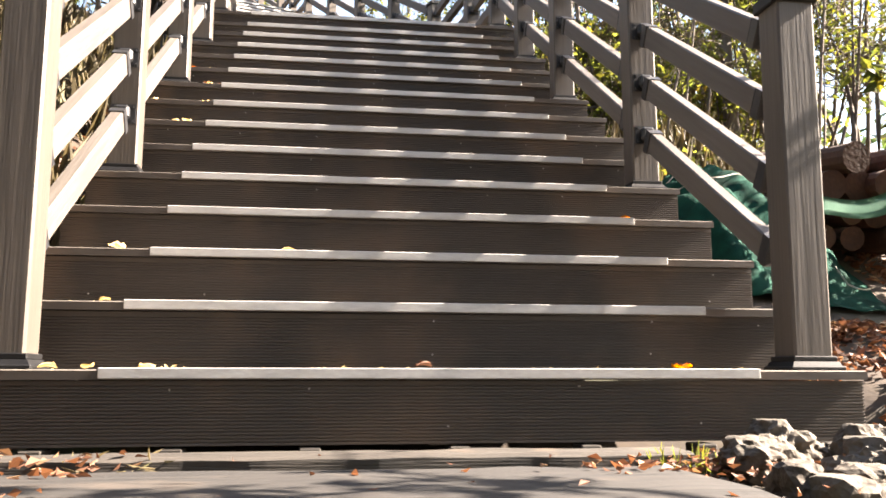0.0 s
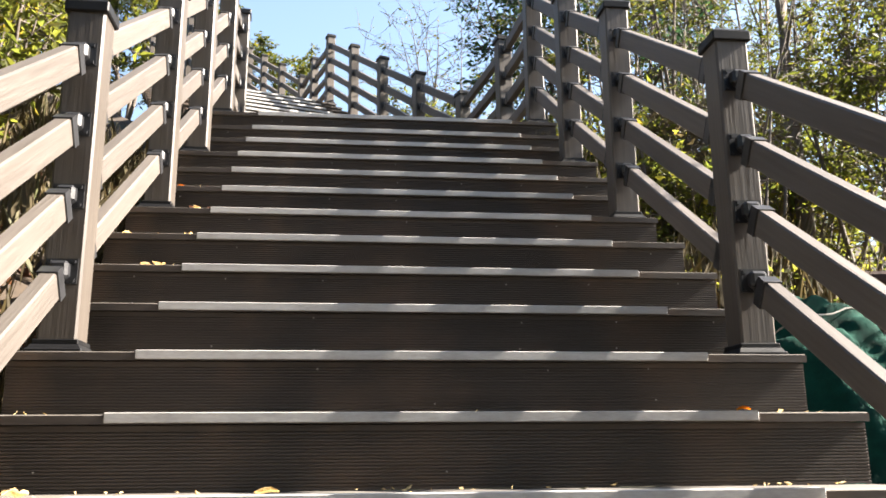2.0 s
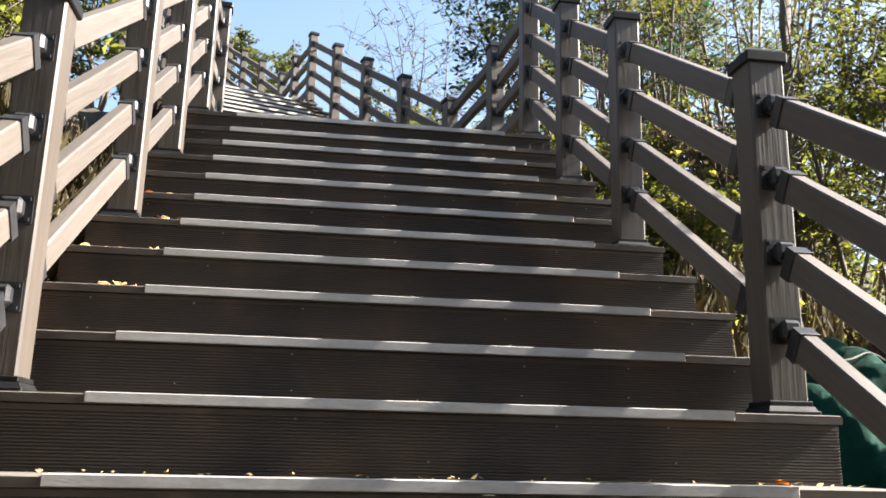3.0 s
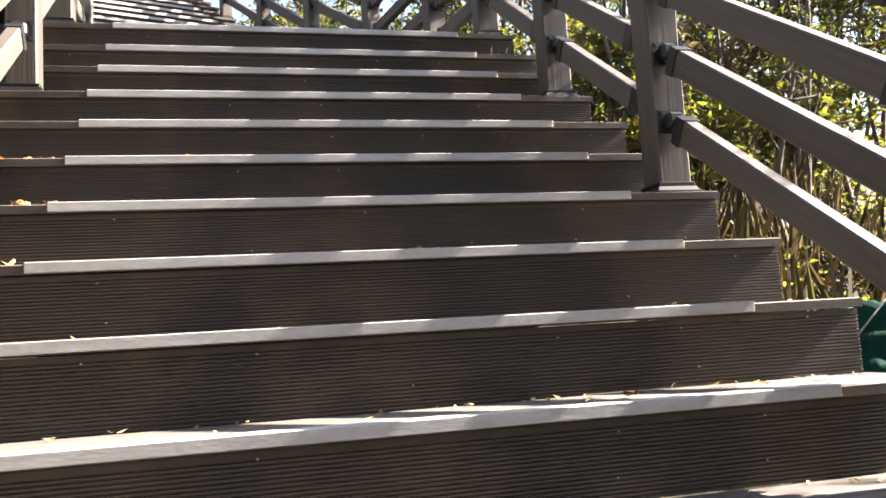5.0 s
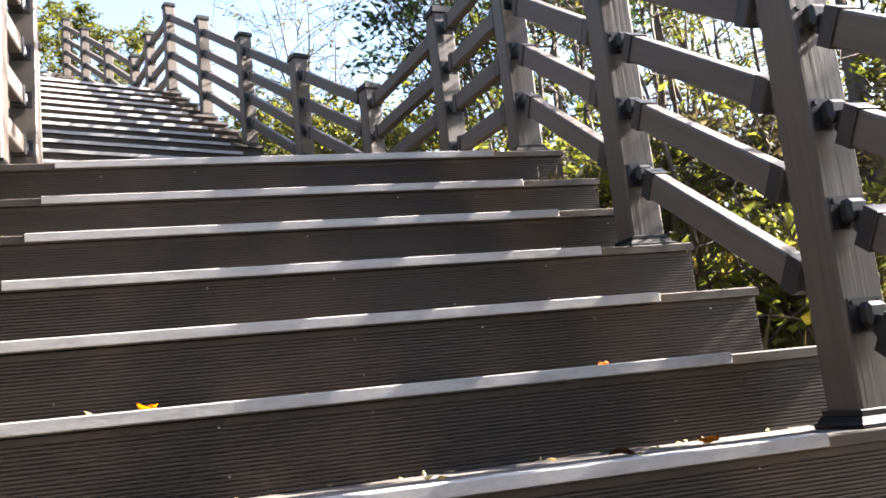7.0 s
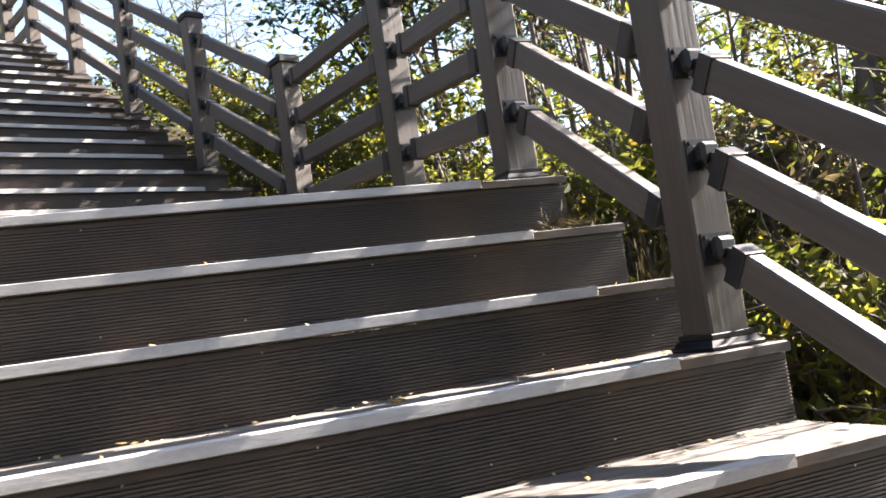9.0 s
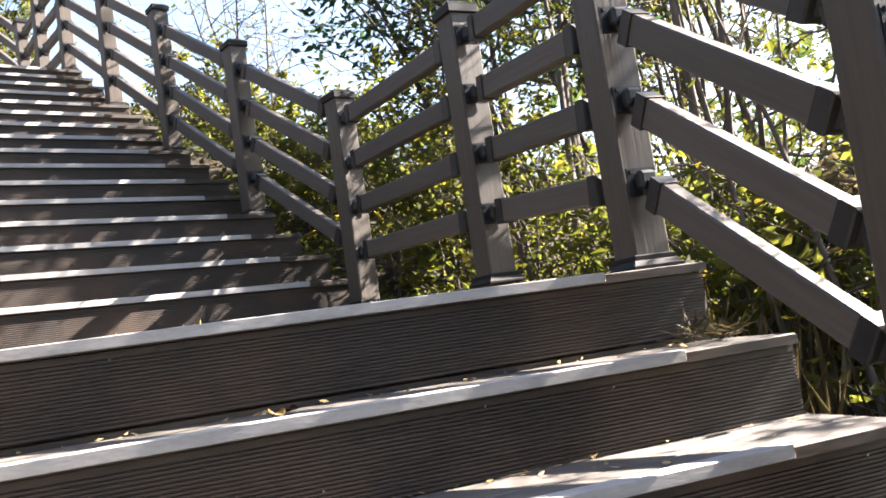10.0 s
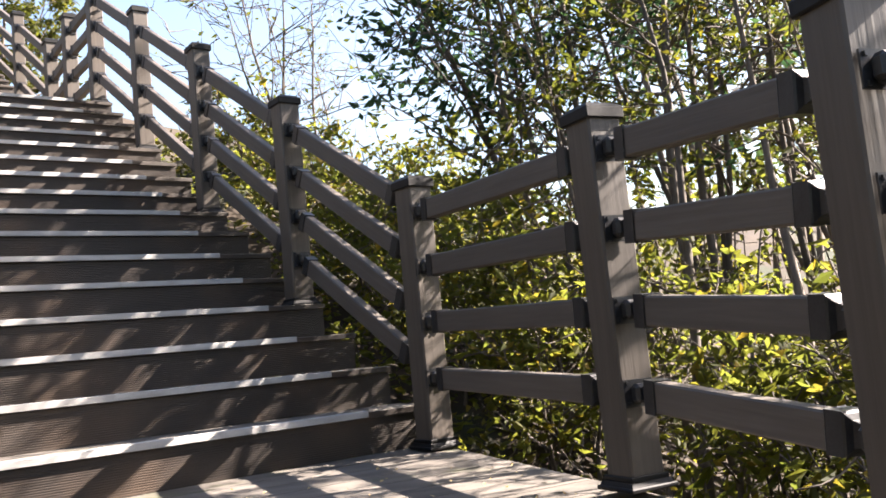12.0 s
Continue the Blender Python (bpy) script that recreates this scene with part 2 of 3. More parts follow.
flight("dark brown ribbed composite stairs with pale nosing strips", (0, 0, RISE1), 0, 15, RUN1, RISE1, top_lift=TOP_LIFT)
flight("upper flight of dark brown composite stairs, dappled with shade", C2 + Vector((0, 0, RISE2)), TURN2, 16, RUN2, RISE2, 0, 0.0020)
flight("far upper flight of composite stairs behind its railing", C3 + Vector((0, 0, RISE3)), TURN3, 16, RUN2, RISE3, 0, 0.0020)


def deck(label, a, b, start, count_gap=0.006, width=0.14):
    """A landing of boards laid across; a, b: (centre, right vector) of its lower and upper edge."""
    d = thing("landing_deck", label, "landing")
    (ca, va), (cb, vb) = a, b
    length = Vector((cb.x - ca.x, cb.y - ca.y)).length
    n = int(round((length - start) / width))
    for i in range(n):
        quad = []
        for f, side in ((i / n, -1), (i / n, 1), ((i + 1) / n, 1), ((i + 1) / n, -1)):
            f = start / length + f * (1 - start / length)
            c, v = ca.lerp(cb, f), va.lerp(vb, f).normalized()
            quad.append(c + v * (RIGHT if side > 0 else LEFT))
        m = sum(quad, Vector()) / 4
        bm = bmesh.new()
        sh = [(q + (((quad[3 - k] - q).normalized()) * count_gap / 2)) for k, q in enumerate(quad)]
        lo = [bm.verts.new((q.x, q.y, q.z - 0.024)) for q in sh]
        hi = [bm.verts.new((q.x, q.y, q.z - 0.001)) for q in sh]
        bm.faces.new(hi)
        bm.faces.new(lo[::-1])
        for k in range(4):
            bm.faces.new((lo[k], lo[(k + 1) % 4], hi[(k + 1) % 4], hi[k]))
        bmesh.ops.recalc_face_normals(bm, faces=bm.faces)
        part("deck_board", bm, M_TREAD, d)
    for side in (-1, 1):
        p, q = (c + v * (RIGHT - 0.10 if side > 0 else LEFT + 0.10) for c, v in ((ca.lerp(cb, 0.07), va), (ca.lerp(cb, 0.97), vb)))
        yaw = math.degrees(math.atan2(q.y - p.y, q.x - p.x))
        bm = boxed(0, (q - p).length, -0.02, 0.02, -0.16, -0.03)
        o = part("edge_joist", bm, M_RISER, d)
        slope = math.degrees(math.asin((q.z - p.z) / (q - p).length))
        o.matrix_local = pose(p.x, p.y, p.z, 0, 0, yaw) @ Matrix.Rotation(radians(-slope), 4, "Y")
    return d


X = Vector((1, 0, 0))
deck("weathered composite landing boards, dappled with sunlight", (Vector((0, 14 * RUN1, TOP1)), X), (C2 + 0.008 * U2, V2), RUN1 / 2)
L2A = C2 + U2 * (15 * RUN2)
deck("far upper landing of composite boards", (Vector((L2A.x, L2A.y, TOP2)), V2), (C3, V3), RUN2 / 2)

# ---- railings ----
POST, POST_H = 0.108, 1.06
RAIL_Z = (0.226, 0.443, 0.660, 0.878)


def post_meshes():
    b = boxed(-POST / 2, POST / 2, -POST / 2, POST / 2, 0, POST_H - 0.02, bevel=0.006)
    body = mesh_of(b, "post", M_POST)
    b = bmesh.new()
    h = POST / 2 + 0.010
    box(b, -h, h, -h, h, POST_H - 0.045, POST_H - 0.010, bevel=0.004)
    bmesh.ops.create_cone(b, cap_ends=True, segments=4, radius1=h * 1.36, radius2=h * 0.95, depth=0.014, matrix=pose(0, 0, POST_H - 0.003, 0, 0, 45))
    cap = mesh_of(b, "cap", M_CAP)
    b = bmesh.new()
    h = POST / 2 + 0.022
    box(b, -h, h, -h, h, 0, 0.012, bevel=0.003)
    bmesh.ops.create_cone(b, cap_ends=True, segments=4, radius1=(h - 0.006) * 1.40, radius2=(POST / 2 + 0.009) * 1.414, depth=0.012, matrix=pose(0, 0, 0.018, 0, 0, 45))
    box(b, -POST / 2 - 0.007, POST / 2 + 0.007, -POST / 2 - 0.007, POST / 2 + 0.007, 0.024, 0.038, bevel=0.002)
    skirt = mesh_of(b, "base_skirt", M_CAP)
    return body, cap, skirt


POST_M, CAP_M, SKIRT_M = post_meshes()


def loft(b, rings):
    """One closed skin through rectangles (y, half width, half height), capped at both ends."""
    loops = [[b.verts.new((sx * w, y, sz * h)) for sx, sz in ((-1, -1), (1, -1), (1, 1), (-1, 1))] for y, w, h in rings]
    for lo, hi in zip(loops, loops[1:]):
        for k in range(4):
            b.faces.new((lo[k], lo[(k + 1) % 4], hi[(k + 1) % 4], hi[k]))
    b.faces.new(loops[0][::-1])
    b.faces.new(loops[-1])
    bmesh.ops.recalc_face_normals(b, faces=b.faces)


def bracket_mesh():
    """A dark metal socket on a hinge that takes the end of a rail. Local y runs away from the post along the rail."""
    b = bmesh.new()
    w, h = 0.027, 0.043
    loft(b, [(0.014, 0.008, 0.017), (0.017, 0.012, 0.018), (0.033, 0.012, 0.018), (0.040, 0.009, 0.021), (0.060, 0.011, 0.027), (0.066, w - 0.004, h - 0.005), (0.070, w, h),
             (0.110, w, h), (0.112, w + 0.001, h + 0.001), (0.114, w, h), (0.114, w - 0.004, h - 0.004), (0.106, w - 0.004, h - 0.004)])
    return mesh_of(b, "bracket", M_METAL)


def plate_mesh():
    """An oblong plate with four bolt heads and a rounded hinge boss."""
    b = bmesh.new()
    cuts = (-0.043, -0.037, -0.029, -0.012, 0.012, 0.029, 0.037, 0.043)
    zs = (-0.036, -0.031, -0.022, -0.017, 0.017, 0.022, 0.031, 0.036)
    grid = [[b.verts.new((x, 0.005, z)) for z in zs] for x in cuts]
    n = len(cuts) - 1
    cell = {(i, k): b.faces.new((grid[i][k], grid[i][k + 1], grid[i + 1][k + 1], grid[i + 1][k])) for i in range(n) for k in range(n)}
    raised = {0.006: [cell[i, k] for i in (1, 5) for k in (1, 5)]}
    rim = [e for e in b.edges if e.is_boundary]
    for height, faces in raised.items():
        out = bmesh.ops.extrude_discrete_faces(b, faces=faces)["faces"]
        bmesh.ops.translate(b, verts=list({v for f in out for v in f.verts}), vec=(0, height, 0))
    back = bmesh.ops.extrude_edge_only(b, edges=rim)["geom"]
    bmesh.ops.translate(b, verts=[v for v in back if isinstance(v, bmesh.types.BMVert)], vec=(0, -0.005, 0))
    bmesh.ops.recalc_face_normals(b, faces=b.faces)
    box(b, -0.026, 0.026, 0.003, 0.040, -0.025, 0.025, bevel=0.009)
    return mesh_of(b, "bracket_plate", M_METAL)


BRACKET_M, PLATE_M = bracket_mesh(), plate_mesh()


def railing(label, posts, group="stair railings"):
    """posts: (x, y, z of the foot, yaw of the post, its height against the usual one, lift of its rails). Four rails between each two."""
    rl = thing("railing", label, "railing", group=group)
    for x, y, z, yaw, tall, _ in posts:
        p = part("post", POST_M, None, rl)
        p.matrix_local = pose(x, y, z, random.uniform(-0.4, 0.4), random.uniform(-0.4, 0.4), yaw)
        p.scale = (1, 1, tall)
        part("cap", CAP_M, None, p, "black metal post cap")
        part("base_skirt", SKIRT_M, None, p, "dark metal base skirt")
    for (x0, y0, z0, w0, _, lift0), (x1, y1, z1, w1, _, lift1) in zip(posts, posts[1:]):
        a, b = Vector((x0, y0, z0 + lift0)), Vector((x1, y1, z1 + lift1))
        flat = Vector((b.x - a.x, b.y - a.y, 0)).normalized()
        yaw = math.degrees(math.atan2(-flat.x, flat.y))
        through_post = POST * (b.z - a.z) / math.hypot(b.x - a.x, b.y - a.y)    # the rails keep one line through a post
        for h in RAIL_Z:
            pa = a + flat * (POST / 2 / max(0.8, math.cos(radians(yaw - w0)))) + Vector((0, 0, h + through_post))
            pb = b - flat * (POST / 2 / max(0.8, math.cos(radians(yaw - w1)))) + Vector((0, 0, h))
            d = pb - pa
            pitch = math.degrees(math.atan2(d.z, math.hypot(d.x, d.y)))
            L = d.length
            bm = boxed(-0.023, 0.023, 0.080, L - 0.080, -0.039, 0.039, bevel=0.005)
            r = part("rail", bm, M_RAIL, rl)
            place = pose(pa.x, pa.y, pa.z, pitch, 0, yaw)
            r.matrix_local = place
            for at, turn in ((0.0, 0), (L, 180)):
                br = part("bracket", BRACKET_M, None, r, "black metal rail bracket")
                br.matrix_local = pose(0, at, 0, 0, 0, turn)
            for p0, ww, tn in ((pa, w0, 0), (pb, w1, 180)):
                pl = part("bracket_plate", PLATE_M, None, r, "black metal plate with bolts")
                pl.matrix_local = place.inverted() @ pose(p0.x, p0.y, p0.z, 0, 0, yaw + tn)
    return rl


def on_flight(c, u, v, side, run, rise, n, z0):
    """Foot of a post on step n of a flight (0: on the floor before it)."""
    q = c + u * ((n - 1) * run + 0.10 if n else -0.13) + v * side
    return q.x, q.y, z0 + n * rise


FEET = (1, 5, 9, 12, 15)
PX = {1: 0.985, -1: -1.025}
for s in (1, -1):
    posts = [(PX[s], (n - 1) * RUN1 + 0.10, n * RISE1 + (TOP_LIFT if n == 15 else 0), 0, 1.0, 0.0) for n in FEET]
    posts += [(0.955, 4.91, TOP1 + 0.058, 8, 0.97, 0.022)] if s > 0 else [(-1.03, 4.72, TOP1 + 0.048, 4, 1.0, 0.02)]
    posts += [(*on_flight(C2, U2, V2, s * 1.02, RUN2, RISE2, n, TOP1_FAR), TURN2, 1.01 if n == 0 else 1.0, 0.045 if n == 0 else 0.0) for n in (0, 4, 8, 12, 16)]
    mid = (C2 + U2 * (15 * RUN2 + 0.1 + 0.79) + V2 * s * 1.01)
    posts += [(mid.x, mid.y, TOP2, TURN2 + 2, 1.0, 0.02)]
    posts += [(*on_flight(C3, U3, V3, s * 1.0, RUN2, RISE3, n, TOP2), TURN3, 1.0, 0.0) for n in (0, 5, 10, 15)]
    railing("grey-brown composite railing with four rails and black brackets, " + ("by shrubs" if s > 0 else "in sun"), posts)

# ---- ground ----
def stair_line(y):
    """Height of the stairs above the plan's y."""
    if y < 0:
        return 0.0
    if y < 4.1:
        return y * RISE1 / RUN1
    if y < 5.9:
        return TOP1
    if y < 10.15:
        return TOP1 + 0.05 + (y - 5.9) * 0.60
    if y < 12.2:
        return TOP2
    return TOP2 + min(y - 12.2, 3.4) * 0.63


def ground_z(x, y):
    axis = 0.0 if y < 5.0 else -(y - 5.0) * 0.29
    side = x - axis
    base = stair_line(y - 0.1)
    under = base - 0.42 if y > 0.30 else -0.06
    fall = min(1.0, max(0.0, (y - 0.3) / 1.4)) * 0.38 if side > 0 else 0.35 * min(1.0, max(0.0, (y - 2.2) / 2.2))
    near = base - 0.10 - fall if y > 0.30 else -0.06 + 0.16 * max(0.0, y)
    w = 1 / (1 + math.exp(-(abs(side) - 1.30) * 14))
    z = under * (1 - w) + near * w
    if side > 0:
        grow = min(1.0, max(0.0, (y + 1.0) / 4.0))
        z -= grow * (0.30 * max(0.0, min(side, 9.0) - 2.0) + 0.02 * max(0.0, side - 9.0))
    else:
        z += w * 0.42 * min(max(-side - 1.25, 0), 9)
    z += 0.07 * w * (noise.noise((x * 1.3, y * 1.3, 0)) + 0.5 * noise.noise((x * 4, y * 4, 3)))
    far = math.hypot(x, y - 5)
    k = min(1.0, max(0.0, (far - 20) / 40))
    k = k * k * (3 - 2 * k)
    hills = -6.0 + min(1.0, max(0.0, (far - 80) / 250)) * (16.0 + 14.0 * noise.noise((x * 0.006, y * 0.006, 7)))
    return z * (1 - k) + k * hills


def build_ground():
    def axis_steps(a, b, c):
        s = [a + (b - a) * i / c for i in range(c + 1)]
        return s
    xs = [-900, -400, -200, -110, -70, -48, -34, -26, -20] + axis_steps(-16, -4, 24) + axis_steps(-3.8, 5, 60) + axis_steps(5.5, 17, 22) + [20, 26, 34, 48, 70, 110, 200, 400, 900]
    ys = [-900, -400, -200, -110, -70, -48, -34, -24, -16, -11, -8, -6] + axis_steps(-5, 18, 150) + [19, 20.5, 22, 25, 30, 38, 50, 70, 110, 200, 400, 900]
    bm = bmesh.new()
    vs = [[bm.verts.new((x, y, ground_z(x, y))) for x in xs] for y in ys]
    for j in range(len(ys) - 1):
        for i in range(len(xs) - 1):
            bm.faces.new((vs[j][i], vs[j][i + 1], vs[j + 1][i + 1], vs[j + 1][i]))
    ob = new("ground", mesh_of(bm, "ground", M_SOIL, True))
    tagged(ob, "brown forest soil slope with moss and litter", "ground", kind="structure")


build_ground()


# ---- plants ----
def tube(bm, pts, radii, seg=6):
    rings = []
    for i, p in enumerate(pts):
        d = (pts[min(i + 1, len(pts) - 1)] - pts[max(i - 1, 0)]).normalized()
        q = d.to_track_quat("Z", "Y")
        rings.append([bm.verts.new(p + q @ Vector((math.cos(2 * math.pi * k / seg) * radii[i], math.sin(2 * math.pi * k / seg) * radii[i], 0))) for k in range(seg)])
    for a, b in zip(rings, rings[1:]):
        for k in range(seg):
            bm.faces.new((a[k], a[(k + 1) % seg], b[(k + 1) % seg], b[k]))
    bm.faces.new(rings[-1])


def limb(rng, start, direction, length, r0, bend=0.25, n=6, up=0.0):
    pts, radii = [Vector(start)], [r0]
    d = Vector(direction).normalized()
    for i in range(n):
        d = (d + Vector((rng.uniform(-bend, bend), rng.uniform(-bend, bend), rng.uniform(-bend, bend) + up))).normalized()
        pts.append(pts[-1] + d * length / n)
        radii.append(max(0.0025, r0 * (1 - 0.85 * (i + 1) / n)))
    return pts, radii


def leaf_mesh(name, leaves, mat):
    """leaves: (place, direction, length, width) - each a folded blade of four points."""
    rng = random.Random(5)
    V, F = [], []
    for p, d, L, W in leaves:
        d = d.normalized()
        s = d.cross(Vector((rng.uniform(-1, 1), rng.uniform(-1, 1), rng.uniform(-0.3, 1.2))))
        if s.length < 1e-3:
            s = Vector((1, 0, 0))
        s.normalize()
        nrm = d.cross(s)
        i = len(V)
        V += [p, p + d * L * 0.45 + s * W / 2 + nrm * W * 0.18, p + d * L - nrm * L * 0.12, p + d * L * 0.45 - s * W / 2 + nrm * W * 0.18]
        F += [(i, i + 1, i + 2), (i, i + 2, i + 3)]
    me = bpy.data.meshes.new(name)
    me.from_pydata([tuple(v) for v in V], [], F)
    me.materials.append(mat)
    return me


def tree(seed, at, height, spread, mat, leaf=(0.07, 0.03), per=26, trunks=1, twigs=34, label="", r=0.05, lean=(0, 0), low=0.3, droop=0.0, name="tree", limbs=9, category="tree"):
    rng = random.Random(seed)
    root = thing(name, label, category, (at[0], at[1], ground_z(at[0], at[1]) - 0.05))
    tb, leaves = bmesh.new(), []
    for k in range(trunks):
        off = Vector((rng.uniform(-0.15, 0.15), rng.uniform(-0.15, 0.15), 0)) if trunks > 1 else Vector()
        dirn = Vector((lean[0] + rng.uniform(-0.12, 0.12) * (1 + (trunks > 1)), lean[1] + rng.uniform(-0.12, 0.12) * (1 + (trunks > 1)), 1))
        hh = height * rng.uniform(0.8, 1.05)
        pts, rad = limb(rng, off, dirn, hh, r * rng.uniform(0.7, 1.1), 0.10, 9, 0.05)
        tube(tb, pts, rad, 7)
        for j in range(limbs):
            f = low + (0.97 - low) * (j + rng.random()) / limbs
            i = min(int(f * 9), 8)
            p = pts[i].lerp(pts[i + 1], f * 9 - i)
            a = rng.uniform(0, 2 * math.pi)
            ln = spread * rng.uniform(0.5, 1.1) * (1.15 - 0.6 * f)
            bp, br = limb(rng, p, (math.cos(a), math.sin(a), rng.uniform(0.1, 0.9) - droop), ln, rad[i] * 0.5, 0.28, 6, 0.05 - droop * 0.2)
            tube(tb, bp, br, 5)
            for t in range(max(2, twigs // limbs)):
                g = rng.uniform(0.3, 1.0)
                ii = min(int(g * 6), 5)
                q = bp[ii].lerp(bp[ii + 1], g * 6 - ii)
                tp, tr = limb(rng, q, (rng.uniform(-1, 1), rng.uniform(-1, 1), rng.uniform(-0.4, 0.8) - droop), ln * rng.uniform(0.2, 0.5), 0.006, 0.35, 4, -droop * 0.3)
                tube(tb, tp, tr, 3)
                for _ in range(per):
                    h = rng.uniform(0.1, 1.0) * 4
                    ii = min(int(h), 3)
                    c = tp[ii].lerp(tp[ii + 1], h - ii) + Vector((rng.gauss(0, 0.03), rng.gauss(0, 0.03), rng.gauss(0, 0.03)))
                    d = Vector((rng.uniform(-1, 1), rng.uniform(-1, 1), rng.uniform(-0.9, 0.5) - droop))
                    s = rng.uniform(0.6, 1.25)
                    leaves.append((c, d, leaf[0] * s, leaf[1] * s))
    part("trunk", tb, M_BARK, root, smooth=True)
    if leaves:
        o = part("crown", leaf_mesh("crown", leaves, mat), None, root)
        tagged(o, kind="stuff")
    return root


# broadleaf evergreen beyond the landing corner, and slim trees down the slope
tree(11, (2.25, 7.5), 4.0, 1.55, M_LEAF_DARK, (0.080, 0.036), 9, 5, 110, "dark-leaved evergreen tree with thin bent stems", 0.034, lean=(-0.16, 0.0), low=0.36, limbs=16)
tree(12, (2.75, 6.9), 4.4, 1.4, M_LEAF_DARK, (0.075, 0.034), 6, 4, 80, "dark-leaved evergreen tree with thin bent stems", 0.034, lean=(0.05, 0.05), low=0.42, limbs=14)
tree(13, (4.6, 9.7), 5.6, 1.6, M_LEAF_DARK, (0.09, 0.04), 20, 2, 90, "tall dark evergreen tree behind the others", 0.06, low=0.35, limbs=14)
for k, (x, y, h, n) in enumerate(((2.4, 6.5, 4.4, 9), (3.6, 6.0, 4.6, 11), (4.1, 7.5, 5.6, 17), (3.8, 6.8, 5.3, 13), (4.5, 7.0, 5.6, 13), (4.9, 8.1, 6.0, 18), (5.6, 6.4, 5.6, 9), (5.4, 9.3, 6.6, 12), (7.0, 8.0, 6.8, 12), (4.7, 5.1, 4.6, 13), (7.8, 10.8, 7.5, 10), (6.0, 12.2, 7.5, 10), (4.7, 12.6, 7.0, 10), (8.6, 6.6, 7.0, 8))):
    tree(20 + k, (x, y), h, 1.15, M_LEAF_LIGHT, (0.060, 0.022), int(n * 1.15), 2, 66, "slim tree with yellow-green leaves against the light", 0.038, low=0.36 if n > 20 else 0.4, droop=0.22, limbs=15 if n > 20 else 12)
tree(41, (2.92, 4.26), 5.2, 1.3, M_LEAF_LIGHT, (0.08, 0.026), 6, 1, 60, "tree with a reddish brown trunk beyond the railing", 0.062, low=0.5, droop=0.15, limbs=11)
tree(42, (3.0, -0.62), 3.8, 1.3, M_LEAF_LIGHT, (0.10, 0.05), 26, 2, 70, "leafy tree that shades the foot of the stairs", 0.05, low=0.40, limbs=12)
for k, (x, y, h) in enumerate(((1.75, 5.9, 3.4), (2.05, 5.2, 3.6), (2.3, 6.2, 3.8), (2.6, 5.5, 4.2), (3.0, 6.3, 4.4), (3.3, 5.3, 4.4), (3.5, 7.0, 4.8))):
    tree(120 + k, (x, y), h, 0.9, M_LEAF_LIGHT, (0.060, 0.024), 9, 2, 44, "slender dark-stemmed tree, bare below and leafy on top", 0.026, low=0.55, droop=0.1, limbs=10)
# unseen trees behind the start, added to hold skylight off the risers and posts
for k, (x, y, h) in enumerate(((-5.5, -5.5, 6.5), (-2.6, -7.0, 7.0), (0.6, -7.6, 7.0), (3.6, -7.0, 6.5), (-0.8, -10.0, 8.0), (3.0, -11.0, 8.0), (-4.6, -9.5, 8.0))):
    tree(140 + k, (x, y), h, 2.4, M_LEAF_DARK, (0.24, 0.13), 16, 3, 80, "unseen dark tree added behind the start to cut skylight", 0.08, low=0.08, limbs=16)
for k, (x, y, h) in enumerate(((3.3, 4.2, 2.6), (3.5, 4.9, 2.4), (4.0, 4.3, 2.8), (3.4, 3.4, 2.3))):
    tree(160 + k, (x, y), h, 1.0, M_LEAF_LIGHT, (0.064, 0.026), 11, 4, 56, "olive-green bushy sapling beyond the railing", 0.022, low=0.35, limbs=12, name="sapling", category="sapling")
# bush that stays out of view, added only to shade the litter
for k, (x, y) in enumerate(((3.2, 1.25),)):
    tree(47 + k, (x, y), 1.7, 0.8, M_LEAF_LIGHT, (0.085, 0.04), 22, 4, 44, "unseen leafy bush added to shade the litter beside the stairs", 0.014, low=0.1, limbs=10, name="bush", category="bush")
tree(43, (4.4, 1.8), 5.4, 1.6, M_LEAF_LIGHT, (0.09, 0.04), 5, 1, 70, "sparse tall tree that dapples the stairs", 0.05, low=0.45, limbs=14)
for k, (x, y, h) in enumerate(((-3.2, -2.2, 3.6), (-3.4, -0.4, 3.8), (-3.6, 1.4, 4.0), (-3.5, 3.2, 4.0), (-4.2, 4.8, 4.0), (-4.6, 6.6, 4.0), (-5.0, 2.2, 4.5), (-4.8, -1.0, 4.5))):
    tree(30 + k, (x, y), h, 1.6, M_LEAF_DARK, (0.11, 0.05), 18, 3, 70, "leafy dark tree on the bank above the stairs", 0.05, low=0.08, limbs=13)
for k, (x, y, h) in enumerate(((1.9, 3.0, 2.4), (2.3, 3.6, 2.8), (1.75, 4.2, 2.2), (2.7, 3.0, 3.0), (3.2, 3.7, 3.2), (2.1, 4.9, 2.6), (1.65, 5.7, 2.0))):
    tree(100 + k, (x, y), h, 0.7, M_LEAF_LIGHT, (0.05, 0.018), 4, 2, 30, "thin half-bare sapling beside the stairs", 0.014, low=0.2, limbs=9, name="sapling", category="sapling")
tree(45, (0.95, 10.0), 2.4, 1.3, M_LEAF_LIGHT, (0.06, 0.03), 1, 3, 40, "bare twiggy sapling with a few yellow leaves", 0.02, low=0.25, limbs=10)
tree(46, (1.5, 11.3), 2.6, 1.3, M_LEAF_LIGHT, (0.06, 0.03), 1, 3, 40, "bare twiggy sapling with a few yellow leaves", 0.02, low=0.25, limbs=10)
